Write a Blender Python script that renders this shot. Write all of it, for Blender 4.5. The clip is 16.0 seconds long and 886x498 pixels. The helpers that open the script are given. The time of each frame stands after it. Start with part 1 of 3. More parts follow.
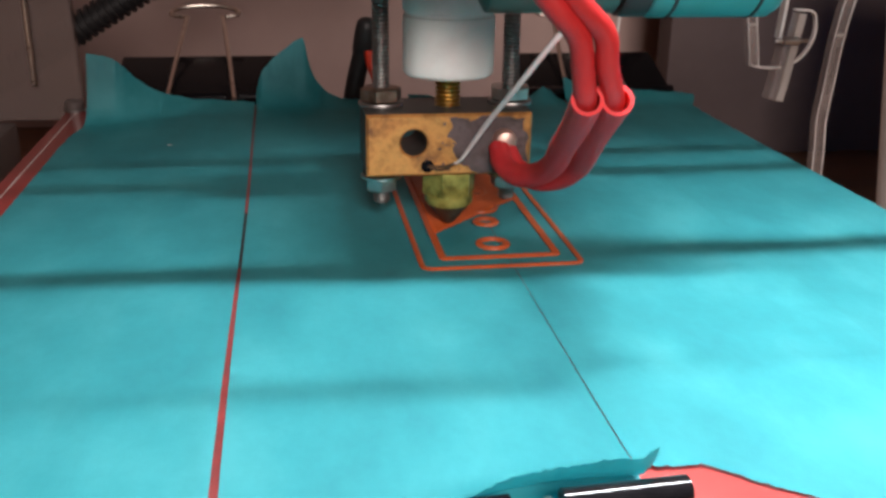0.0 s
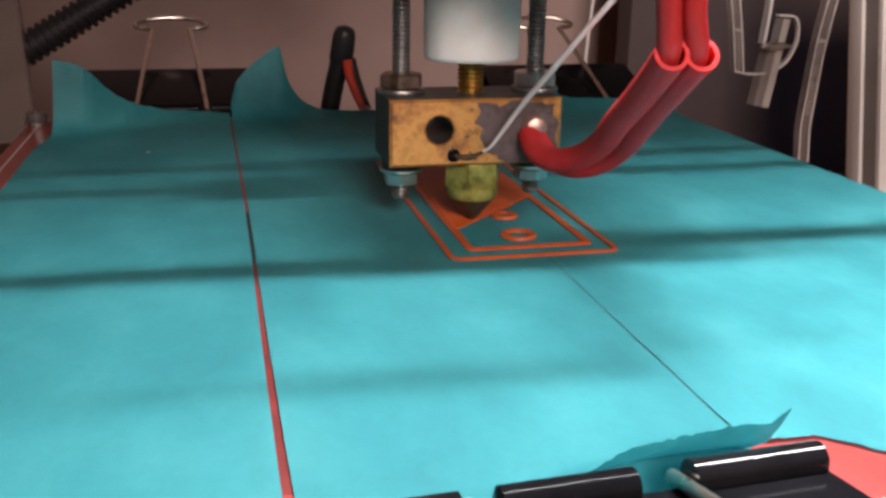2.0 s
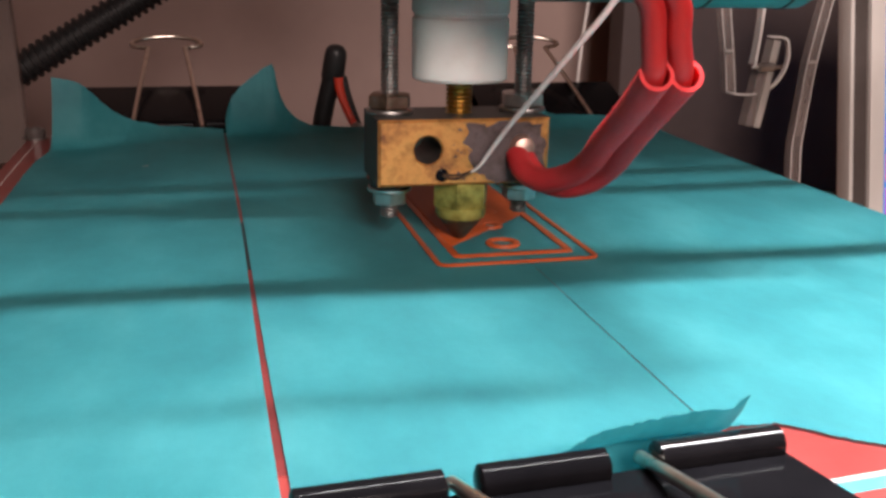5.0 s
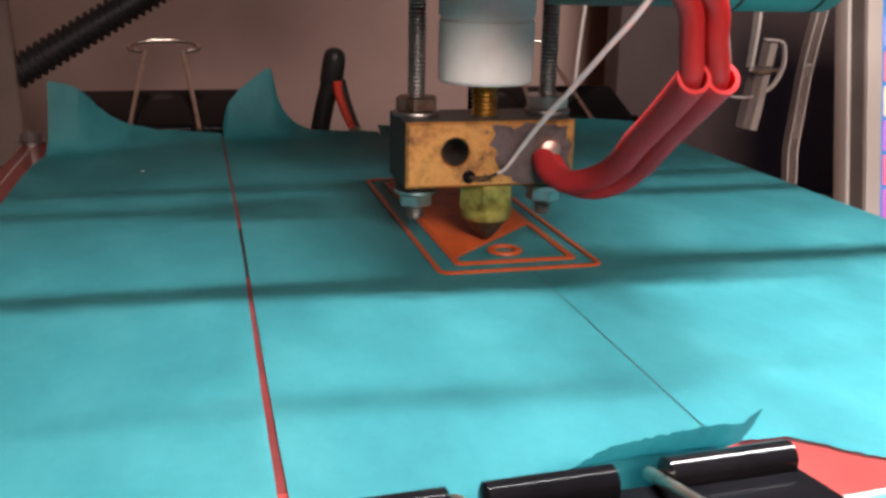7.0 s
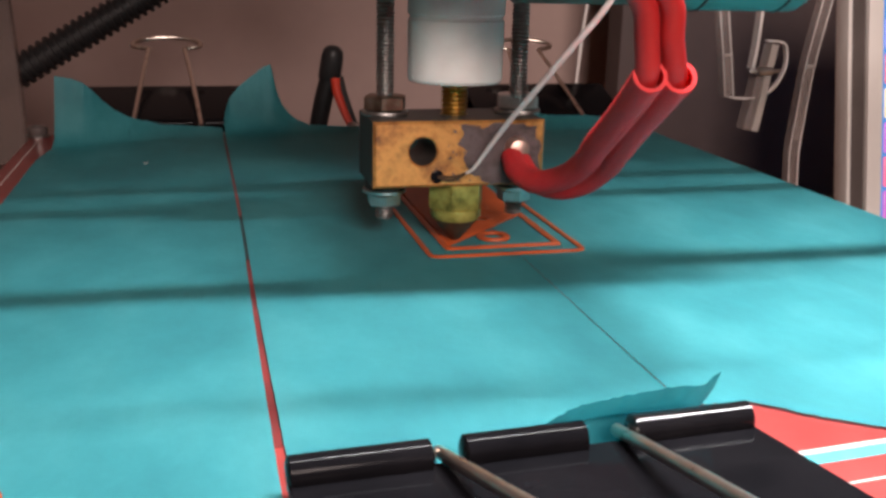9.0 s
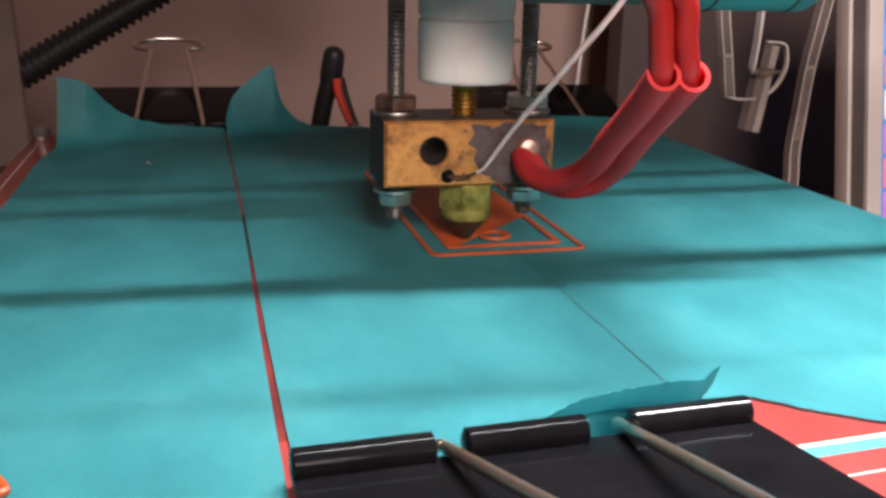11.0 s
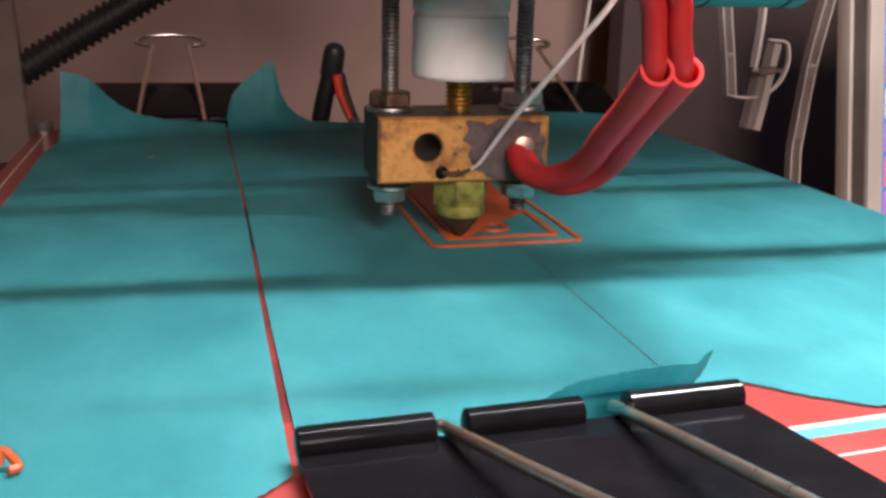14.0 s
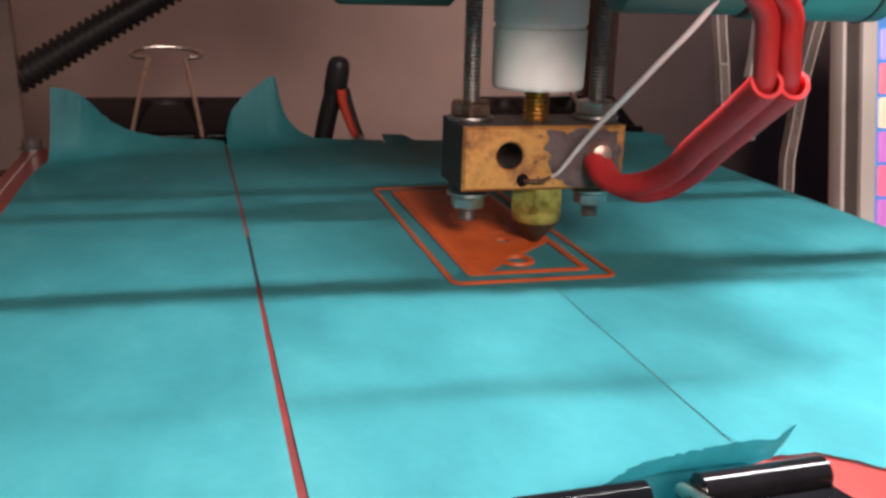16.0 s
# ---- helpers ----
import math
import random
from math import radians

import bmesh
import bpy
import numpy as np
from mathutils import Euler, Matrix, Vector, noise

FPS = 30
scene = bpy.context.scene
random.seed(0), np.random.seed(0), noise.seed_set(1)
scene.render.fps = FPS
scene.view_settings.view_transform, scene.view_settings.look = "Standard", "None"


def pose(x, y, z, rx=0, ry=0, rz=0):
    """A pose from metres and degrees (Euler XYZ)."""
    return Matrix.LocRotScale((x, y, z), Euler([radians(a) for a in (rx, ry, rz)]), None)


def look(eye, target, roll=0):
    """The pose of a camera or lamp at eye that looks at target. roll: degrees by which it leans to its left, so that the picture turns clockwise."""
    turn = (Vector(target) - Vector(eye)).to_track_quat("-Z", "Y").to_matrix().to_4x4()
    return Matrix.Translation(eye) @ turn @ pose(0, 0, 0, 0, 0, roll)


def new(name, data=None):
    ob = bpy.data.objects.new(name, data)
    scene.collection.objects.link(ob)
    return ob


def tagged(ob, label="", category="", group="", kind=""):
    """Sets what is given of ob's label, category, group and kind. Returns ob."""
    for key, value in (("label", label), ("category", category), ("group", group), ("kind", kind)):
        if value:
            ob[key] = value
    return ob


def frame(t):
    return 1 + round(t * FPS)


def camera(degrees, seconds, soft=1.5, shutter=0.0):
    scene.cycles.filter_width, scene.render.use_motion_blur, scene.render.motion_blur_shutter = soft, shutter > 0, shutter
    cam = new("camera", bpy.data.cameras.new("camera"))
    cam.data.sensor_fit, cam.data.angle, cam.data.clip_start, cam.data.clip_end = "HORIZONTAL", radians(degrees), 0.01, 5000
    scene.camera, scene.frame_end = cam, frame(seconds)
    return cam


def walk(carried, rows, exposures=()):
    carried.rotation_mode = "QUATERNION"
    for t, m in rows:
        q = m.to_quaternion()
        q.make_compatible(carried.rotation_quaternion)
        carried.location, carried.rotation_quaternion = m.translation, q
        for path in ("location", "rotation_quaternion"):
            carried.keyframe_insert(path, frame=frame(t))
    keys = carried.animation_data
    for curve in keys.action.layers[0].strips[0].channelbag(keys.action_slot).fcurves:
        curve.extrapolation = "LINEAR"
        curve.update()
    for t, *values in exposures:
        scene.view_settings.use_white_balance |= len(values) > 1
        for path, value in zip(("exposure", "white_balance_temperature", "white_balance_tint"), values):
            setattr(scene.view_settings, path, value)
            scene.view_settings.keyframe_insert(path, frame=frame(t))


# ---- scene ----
# Lengths in the tables below are millimetres; MM turns them into metres.
MM = 0.001
cam = camera(49.23, 16.0, soft=3.1)
# seconds, x, y, z, yaw, pitch, roll
CAM = [
    (0.0, -46.57, -182.29, 62.80, -9.34, -20.44, 0.92),
    (0.2, -55.07, -177.18, 54.75, -10.14, -20.96, 0.79),
    (0.5, -56.94, -176.06, 52.98, -10.32, -21.07, 0.76),
    (0.7, -56.30, -173.28, 52.03, -11.37, -20.34, 1.08),
    (0.9, -55.15, -168.31, 50.32, -13.25, -19.04, 1.64),
    (1.0, -54.99, -167.64, 50.09, -13.50, -18.86, 1.72),
    (1.5, -62.49, -173.07, 52.96, -12.38, -18.81, 0.29),
    (2.0, -61.46, -171.00, 50.06, -13.65, -17.71, 1.00),
    (2.5, -62.09, -169.99, 49.54, -13.90, -18.00, 1.05),
    (3.0, -62.35, -170.82, 50.43, -13.87, -17.51, 1.10),
    (3.5, -62.73, -170.85, 50.29, -14.08, -17.08, 1.23),
    (4.0, -62.47, -171.20, 50.08, -14.17, -16.78, 1.14),
    (6.5, -62.60, -171.57, 50.17, -14.23, -16.43, 1.12),
    (7.0, -62.50, -171.63, 50.21, -14.32, -16.38, 1.14),
    (7.5, -62.57, -171.68, 49.93, -14.29, -16.27, 1.16),
    (8.0, -62.92, -171.85, 50.04, -14.33, -16.25, 1.21),
    (8.5, -63.04, -171.89, 49.89, -14.34, -16.28, 1.31),
    (11.0, -63.61, -172.48, 49.34, -14.33, -16.13, 1.31),
    (11.5, -64.03, -172.39, 49.45, -14.41, -16.11, 1.47),
    (12.0, -63.98, -172.28, 49.40, -14.39, -16.26, 1.44),
    (12.5, -64.29, -172.44, 49.33, -14.40, -16.29, 1.44),
    (13.0, -64.41, -172.51, 49.25, -14.45, -16.21, 1.40),
    (13.5, -64.72, -172.46, 48.97, -14.41, -16.19, 1.41),
    (14.0, -64.60, -172.30, 48.75, -14.44, -16.17, 1.47),
    (14.5, -64.96, -172.47, 48.77, -14.44, -16.02, 1.57),
    (15.0, -64.84, -172.74, 49.30, -14.63, -15.94, 1.67),
    (15.5, -65.23, -172.88, 49.30, -14.72, -15.92, 1.66),
    (16.0, -65.48, -173.08, 49.44, -14.81, -15.75, 1.65),
]
HEAD_X = [
    (0.0, -16.16), (0.5, -18.69), (1.0, -14.52), (1.5, -17.11), (2.0, -15.31), (2.3, -12.00),
    (2.5, -14.64), (2.9, -20.00), (3.0, -18.66), (3.4, -12.60), (3.5, -13.05), (4.0, -18.73),
    (4.1, -19.20), (4.6, -11.90), (5.2, -19.20), (5.8, -11.40), (6.3, -18.60), (6.4, -19.10),
    (6.5, -17.33), (7.0, -11.34), (7.1, -11.60), (7.5, -17.04), (7.7, -18.80), (8.0, -15.03),
    (8.4, -10.60), (8.5, -11.64), (8.7, -14.20), (9.1, -18.80), (9.9, -9.20), (10.7, -18.80),
    (11.0, -16.15), (11.5, -10.20), (12.0, -3.37), (12.4, 1.40), (12.5, 0.00), (13.0, -5.80),
    (13.5, -11.99), (14.0, -17.98), (14.5, -13.02), (15.0, -6.81), (15.5, -1.13), (15.7, 1.30),
    (16.0, -2.27),
]
SWEEP = [
    (0.0, -12.81), (0.5, -12.74), (1.0, -12.36), (1.5, -11.29), (2.0, -10.92), (2.5, -9.53),
    (3.0, -8.09), (3.5, -8.58), (4.0, -7.05), (6.5, -2.86), (7.0, -2.75), (7.5, -1.68),
    (8.0, -1.44), (8.5, -1.03), (11.0, 1.76), (11.5, 0.55), (12.0, -0.33), (12.5, 0.00),
    (13.0, 0.91), (13.5, 1.73), (14.0, 3.11), (14.5, 3.04), (15.0, 1.87), (15.5, 0.88),
    (16.0, 2.01),
]


def cam_pose(x, y, z, yaw, pitch, roll):
    return pose(x * MM, y * MM, z * MM, 90 + pitch, 0, yaw) @ pose(0, 0, 0, 0, 0, roll)


walk(cam, [(t, cam_pose(*r)) for t, *r in CAM], [(0.0, 0.0, 6050, 4), (0.5, 0.0, 6080, 5), (1.0, 0.0, 6200, 7), (2.0, 0.0, 6320, 9), (3.5, 0.0, 6400, 10), (16.0, 0.0, 6400, 10)])


def head_x(t):
    """Place of the print head along its rods (mm)."""
    return float(np.interp(t, [r[0] for r in HEAD_X], [r[1] for r in HEAD_X]))


def bed_y(t):
    """Place of the bed along its travel (mm): head and bed together draw diagonal lines."""
    return float(np.interp(t, [r[0] for r in SWEEP], [r[1] for r in SWEEP])) - head_x(t)


# ---- light ----
world = bpy.data.worlds.new("room_air")
scene.world = world
world.use_nodes = True
world.node_tree.nodes["Background"].inputs[0].default_value = (0.9, 0.8, 0.75, 1)
world.node_tree.nodes["Background"].inputs[1].default_value = 0.06


def area(name, eye, target, length, width, watts, colour, spread=180):
    data = bpy.data.lights.new(name, "AREA")
    data.shape, data.size, data.size_y, data.energy, data.color = "RECTANGLE", length, width, watts, colour
    data.spread = radians(spread)
    ob = new(name, data)
    ob.matrix_world = look([c * MM for c in eye], [c * MM for c in target])
    return ob


# a strip lamp over the front of the printer, parallel to its guide rods
area("strip_lamp_light", (56, -60, 195), (50, -128, 0), 0.18, 0.014, 0.85, (1.0, 0.97, 0.95), 110)
# unseen lamp added as fill for the wall and upright faces
area("added_fill_light", (-20, -620, 310), (60, 200, 20), 0.22, 0.22, 5.9, (1.0, 0.8, 0.72))


# ---- materials ----
def base(name, colour, rough=0.5, metal=0.0, coat=0.0):
    m = bpy.data.materials.new(name)
    m.use_nodes = True
    b = m.node_tree.nodes["Principled BSDF"]
    b.inputs["Base Color"].default_value = (*colour, 1)
    b.inputs["Roughness"].default_value = rough
    b.inputs["Metallic"].default_value = metal
    b.inputs["Coat Weight"].default_value = coat
    return m, m.node_tree, b


def mottled(name, stops, scale, rough=(0.4, 0.6), metal=0.0, detail=6.0, bump=0.2, bump_scale=None, bump_mm=0.1, stretch=(1, 1, 1), coat=0.0, vary=0.0):
    """A surface whose colour wanders between stops (position, rgb) at a scale per metre, with a fine relief."""
    m, nt, b = base(name, stops[0][1], rough[0], metal, coat)
    n, l = nt.nodes, nt.links
    tc = n.new("ShaderNodeTexCoord")
    mp = n.new("ShaderNodeMapping")
    mp.inputs["Scale"].default_value = stretch
    l.new(tc.outputs["Object"], mp.inputs["Vector"])
    nz = n.new("ShaderNodeTexNoise")
    nz.inputs["Scale"].default_value, nz.inputs["Detail"].default_value = scale, detail
    nz.inputs["Roughness"].default_value = 0.65
    l.new(mp.outputs["Vector"], nz.inputs["Vector"])
    cr = n.new("ShaderNodeValToRGB")
    el = cr.color_ramp.elements
    while len(el) < len(stops):
        el.new(0.5)
    for e, (p, c) in zip(el, stops):
        e.position, e.color = p, (*c, 1)
    l.new(nz.outputs["Fac"], cr.inputs["Fac"])
    out = cr.outputs["Color"]
    if vary:
        oi = n.new("ShaderNodeObjectInfo")
        hs = n.new("ShaderNodeHueSaturation")
        mr = n.new("ShaderNodeMapRange")
        mr.inputs["To Min"].default_value, mr.inputs["To Max"].default_value = 1 - vary, 1 + vary
        l.new(oi.outputs["Random"], mr.inputs["Value"])
        l.new(mr.outputs["Result"], hs.inputs["Value"])
        l.new(out, hs.inputs["Color"])
        out = hs.outputs["Color"]
    l.new(out, b.inputs["Base Color"])
    rr = n.new("ShaderNodeMapRange")
    rr.inputs["To Min"].default_value, rr.inputs["To Max"].default_value = rough
    l.new(nz.outputs["Fac"], rr.inputs["Value"])
    l.new(rr.outputs["Result"], b.inputs["Roughness"])
    n2 = n.new("ShaderNodeTexNoise")
    n2.inputs["Scale"].default_value, n2.inputs["Detail"].default_value = bump_scale or scale * 6, 4
    l.new(mp.outputs["Vector"], n2.inputs["Vector"])
    bp = n.new("ShaderNodeBump")
    bp.inputs["Strength"].default_value, bp.inputs["Distance"].default_value = bump, bump_mm * MM
    l.new(n2.outputs["Fac"], bp.inputs["Height"])
    l.new(bp.outputs["Normal"], b.inputs["Normal"])
    return m


TAPE = mottled("painters_tape", [(0.34, (0.046, 0.3, 0.345)), (0.5, (0.06, 0.365, 0.41)), (0.66, (0.088, 0.435, 0.48))], 48, (0.5, 0.62), bump=0.22, bump_scale=900, bump_mm=0.1, stretch=(1, 0.6, 1), vary=0.03)
RED_PCB = mottled("red_solder_mask", [(0.35, (0.24, 0.03, 0.028)), (0.65, (0.32, 0.04, 0.036))], 60, (0.25, 0.4), coat=0.3)
# board red darkened to stand for the shade down in the tape gap
GAP_RED = mottled("shaded_red_solder_mask", [(0.35, (0.1, 0.012, 0.012)), (0.65, (0.19, 0.02, 0.019))], 90, (0.4, 0.6))
SILK = mottled("silk_and_glint_white", [(0.3, (0.5, 0.44, 0.42)), (0.7, (0.62, 0.57, 0.54))], 200, (0.5, 0.6))
BLACK_CLIP = mottled("black_enamel", [(0.3, (0.004, 0.004, 0.005)), (0.7, (0.008, 0.0075, 0.009))], 120, (0.08, 0.16), bump=0.1, coat=0.0)
BLACK_CLIP.node_tree.nodes["Principled BSDF"].inputs["Specular IOR Level"].default_value = 0.035
# same enamel with stronger shine, so one rolled edge shows a highlight
BLACK_EDGE = mottled("highlit_black_enamel", [(0.3, (0.004, 0.004, 0.005)), (0.7, (0.01, 0.0095, 0.011))], 160, (0.05, 0.14), bump=0.12, bump_mm=0.1)
BLACK_EDGE.node_tree.nodes["Principled BSDF"].inputs["Specular IOR Level"].default_value = 0.45
NICKEL = mottled("nickel_wire", [(0.3, (0.6, 0.53, 0.46)), (0.7, (0.75, 0.68, 0.6))], 300, (0.22, 0.36), metal=1.0, bump=0.05)
ZINC = mottled("zinc_plate", [(0.3, (0.42, 0.43, 0.43)), (0.6, (0.6, 0.61, 0.6)), (0.8, (0.45, 0.36, 0.27))], 350, (0.25, 0.45), metal=1.0, bump=0.1)
STEEL = mottled("dull_rod_steel", [(0.3, (0.22, 0.21, 0.2)), (0.7, (0.42, 0.41, 0.4))], 400, (0.35, 0.5), metal=1.0, bump=0.1)
RUSTY = mottled("heat_tinted_steel", [(0.3, (0.13, 0.08, 0.055)), (0.6, (0.3, 0.22, 0.17)), (0.8, (0.4, 0.36, 0.33))], 350, (0.3, 0.5), metal=1.0, bump=0.15)
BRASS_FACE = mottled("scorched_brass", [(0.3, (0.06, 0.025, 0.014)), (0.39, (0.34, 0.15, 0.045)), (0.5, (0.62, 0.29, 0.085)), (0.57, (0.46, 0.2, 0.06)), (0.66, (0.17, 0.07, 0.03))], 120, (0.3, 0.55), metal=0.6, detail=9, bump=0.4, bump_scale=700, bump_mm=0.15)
# darker brass for the block's sides, back and bore, and the spacers
BRASS_DARK = mottled("dark_brass", [(0.3, (0.03, 0.03, 0.03)), (0.65, (0.07, 0.065, 0.06)), (0.85, (0.2, 0.13, 0.07))], 160, (0.45, 0.65), metal=0.4, detail=8, bump=0.3)
SCORCH = mottled("burnt_flux", [(0.34, (0.025, 0.014, 0.013)), (0.44, (0.075, 0.05, 0.049)), (0.55, (0.115, 0.083, 0.085)), (0.63, (0.035, 0.02, 0.018)), (0.72, (0.3, 0.14, 0.045))], 170, (0.65, 0.8), detail=8, bump=0.4)
BRASS = mottled("brass", [(0.3, (0.5, 0.33, 0.1)), (0.7, (0.72, 0.52, 0.2))], 250, (0.25, 0.4), metal=1.0, bump=0.12)
# mottled brass whose green tint holds the tape's teal reflection
GREEN_BRASS = mottled("green_mottled_brass", [(0.34, (0.15, 0.14, 0.03)), (0.5, (0.34, 0.31, 0.075)), (0.66, (0.48, 0.43, 0.12))], 260, (0.3, 0.45), metal=0.5, bump=0.15)
COPPER = mottled("pink_copper", [(0.35, (0.55, 0.32, 0.25)), (0.65, (0.78, 0.56, 0.48))], 300, (0.35, 0.5), metal=0.85, bump=0.15)
SOOT = mottled("burnt_nozzle_tip", [(0.3, (0.045, 0.026, 0.018)), (0.7, (0.13, 0.075, 0.045))], 400, (0.4, 0.6), metal=0.5, bump=0.2)
SLEEVE = mottled("red_silicone", [(0.3, (0.54, 0.026, 0.032)), (0.7, (0.68, 0.042, 0.048))], 140, (0.5, 0.65), bump=0.6, bump_scale=1600, bump_mm=0.15)
SLEEVE.node_tree.nodes["Principled BSDF"].inputs["Specular IOR Level"].default_value = 0.22
BRIGHT_RED = mottled("bright_red_wire_skin", [(0.3, (0.7, 0.05, 0.025)), (0.7, (0.8, 0.07, 0.035))], 120, (0.35, 0.5), bump=0.1)
WIRE_RED = mottled("red_wire_skin", [(0.3, (0.28, 0.009, 0.01)), (0.7, (0.37, 0.015, 0.016))], 120, (0.35, 0.5), bump=0.1)
ORANGE = mottled("orange_filament", [(0.35, (0.33, 0.06, 0.013)), (0.65, (0.46, 0.088, 0.019))], 180, (0.35, 0.5), bump=0.25, bump_scale=1500, vary=0.06)
WALL = mottled("painted_wall", [(0.36, (0.42, 0.302, 0.272)), (0.64, (0.53, 0.385, 0.348))], 5, (0.7, 0.85), bump=0.15, bump_scale=250, bump_mm=0.3)
DARK_PANEL = mottled("dark_brown_panel", [(0.35, (0.075, 0.053, 0.05)), (0.65, (0.105, 0.075, 0.071))], 12, (0.5, 0.7), bump=0.1)
WOOD = mottled("brown_table_wood", [(0.3, (0.12, 0.055, 0.025)), (0.7, (0.22, 0.11, 0.05))], 14, (0.35, 0.5), stretch=(1, 8, 1), bump=0.1)
BLACK_PLASTIC = mottled("black_plastic", [(0.3, (0.012, 0.012, 0.013)), (0.7, (0.022, 0.021, 0.022))], 100, (0.35, 0.5), bump=0.1)
BLACK_PLASTIC.node_tree.nodes["Principled BSDF"].inputs["Specular IOR Level"].default_value = 0.28
SMOKED = mottled("smoked_acrylic", [(0.3, (0.1, 0.075, 0.07)), (0.7, (0.14, 0.105, 0.098))], 25, (0.2, 0.35), bump=0.05)
GREY_METAL = mottled("brown_grey_metal", [(0.3, (0.1, 0.085, 0.08)), (0.7, (0.15, 0.125, 0.12))], 40, (0.4, 0.55), metal=0.3)
BEZEL = mottled("pale_bezel", [(0.3, (0.82, 0.8, 0.77)), (0.7, (0.88, 0.86, 0.83))], 30, (0.4, 0.5), bump=0.05)
SENSOR_SKIN = mottled("grey_glass_sleeve", [(0.3, (0.66, 0.61, 0.6)), (0.7, (0.84, 0.79, 0.78))], 300, (0.5, 0.65), bump=0.2)
SENSOR_SKIN.node_tree.nodes["Principled BSDF"].inputs["Alpha"].default_value = 0.8
WHITE_CORD = mottled("white_cord", [(0.3, (0.62, 0.58, 0.56)), (0.7, (0.72, 0.68, 0.66))], 200, (0.5, 0.6), bump=0.1)
TEAL_SLEEVE = mottled("teal_tape_wrap", [(0.3, (0.02, 0.16, 0.165)), (0.7, (0.035, 0.22, 0.225))], 70, (0.35, 0.5), bump=0.2)
GREEN_DARK = mottled("dark_green_wrap", [(0.3, (0.02, 0.06, 0.055)), (0.7, (0.03, 0.09, 0.08))], 70, (0.4, 0.55), bump=0.2)

_b = SLEEVE.node_tree.nodes["Principled BSDF"]
_b.inputs["Subsurface Weight"].default_value = 0.4
_b.inputs["Subsurface Radius"].default_value = (0.003, 0.0004, 0.0004)
_b.inputs["Subsurface Scale"].default_value = 1.0
PTFE = mottled("white_ptfe", [(0.3, (0.64, 0.61, 0.58)), (0.48, (0.72, 0.705, 0.68)), (0.7, (0.75, 0.74, 0.72))], 70, (0.36, 0.5), detail=4, bump=0.06)
_b = PTFE.node_tree.nodes["Principled BSDF"]
_b.inputs["Subsurface Weight"].default_value = 0.35
_b.inputs["Subsurface Radius"].default_value = (0.004, 0.004, 0.004)
_b.inputs["Subsurface Scale"].default_value = 0.6

EDGE_CLEAR, _nt, _b = base("cut_acrylic_edge", (0.86, 0.83, 0.81), 0.12)
_b.inputs["Transmission Weight"].default_value = 0.3
_b.inputs["IOR"].default_value = 1.35
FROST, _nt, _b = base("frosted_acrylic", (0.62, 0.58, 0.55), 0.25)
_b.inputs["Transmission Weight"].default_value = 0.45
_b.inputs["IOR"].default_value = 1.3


def see_through(name, colour, rough, solid):
    """A thin clear plastic of which only a share is seen."""
    m, nt, b = base(name, colour, rough)
    b.inputs["Alpha"].default_value = solid
    return m


ACRYLIC_BODY = see_through("clear_acrylic_body", (0.42, 0.36, 0.34), 0.15, 0.24)
# its alpha sets how much light passes the added wall shade
TINTED = see_through("shade_plate_tint", (0.2, 0.15, 0.135), 0.2, 0.44)
SMOKED_CLEAR = see_through("smoked_clear_acrylic", (0.17, 0.13, 0.12), 0.2, 0.7)


def glowing(name, colour, strength):
    m, nt, b = base(name, colour, 0.3)
    b.inputs["Emission Color"].default_value = (*colour, 1)
    b.inputs["Emission Strength"].default_value = strength
    return m


# ---- mesh helpers ----
def part(name, bm, material, parent=None, label="", smooth=True):
    me = bpy.data.meshes.new(name)
    bmesh.ops.recalc_face_normals(bm, faces=bm.faces)
    bm.transform(Matrix.Scale(MM, 4))
    bm.to_mesh(me)
    bm.free()
    for m in (material if isinstance(material, (list, tuple)) else (material,)):
        me.materials.append(m)
    if smooth:
        me.polygons.foreach_set("use_smooth", [True] * len(me.polygons))
        me.set_sharp_from_angle(angle=radians(38))
    ob = new(name, me)
    ob.parent = parent
    if label:
        ob["label"] = label
    return ob


def box(x0, x1, y0, y1, z0, z1, bevel=0.0, bm=None, segs=2):
    b = bm or bmesh.new()
    r = bmesh.ops.create_cube(b, size=1, matrix=Matrix.Translation(((x0 + x1) / 2, (y0 + y1) / 2, (z0 + z1) / 2)) @ Matrix.Diagonal((x1 - x0, y1 - y0, z1 - z0, 1)))
    if bevel:
        es = list({e for v in r["verts"] for e in v.link_edges})
        bmesh.ops.bevel(b, geom=es, offset=bevel, segments=segs, affect="EDGES", profile=0.6)
    return b


def lathe(profile, x=0, y=0, segs=32, bm=None, axis="z"):
    """A body of revolution from (radius, height) pairs."""
    b = bm or bmesh.new()
    rings = []
    for r, h in profile:
        ring = []
        for i in range(segs):
            a = 2 * math.pi * i / segs
            p = (r * math.cos(a), r * math.sin(a), h)
            if axis == "x":
                p = (p[2], p[0], p[1])
            elif axis == "y":
                p = (p[0], p[2], p[1])
            ring.append(b.verts.new((p[0] + x, p[1] + y, p[2]) if axis == "z" else p))
        rings.append(ring)
    for a, c in zip(rings, rings[1:]):
        for i in range(segs):
            b.faces.new((a[i], a[(i + 1) % segs], c[(i + 1) % segs], c[i]))
    b.faces.new(rings[0][::-1])
    b.faces.new(rings[-1])
    return b


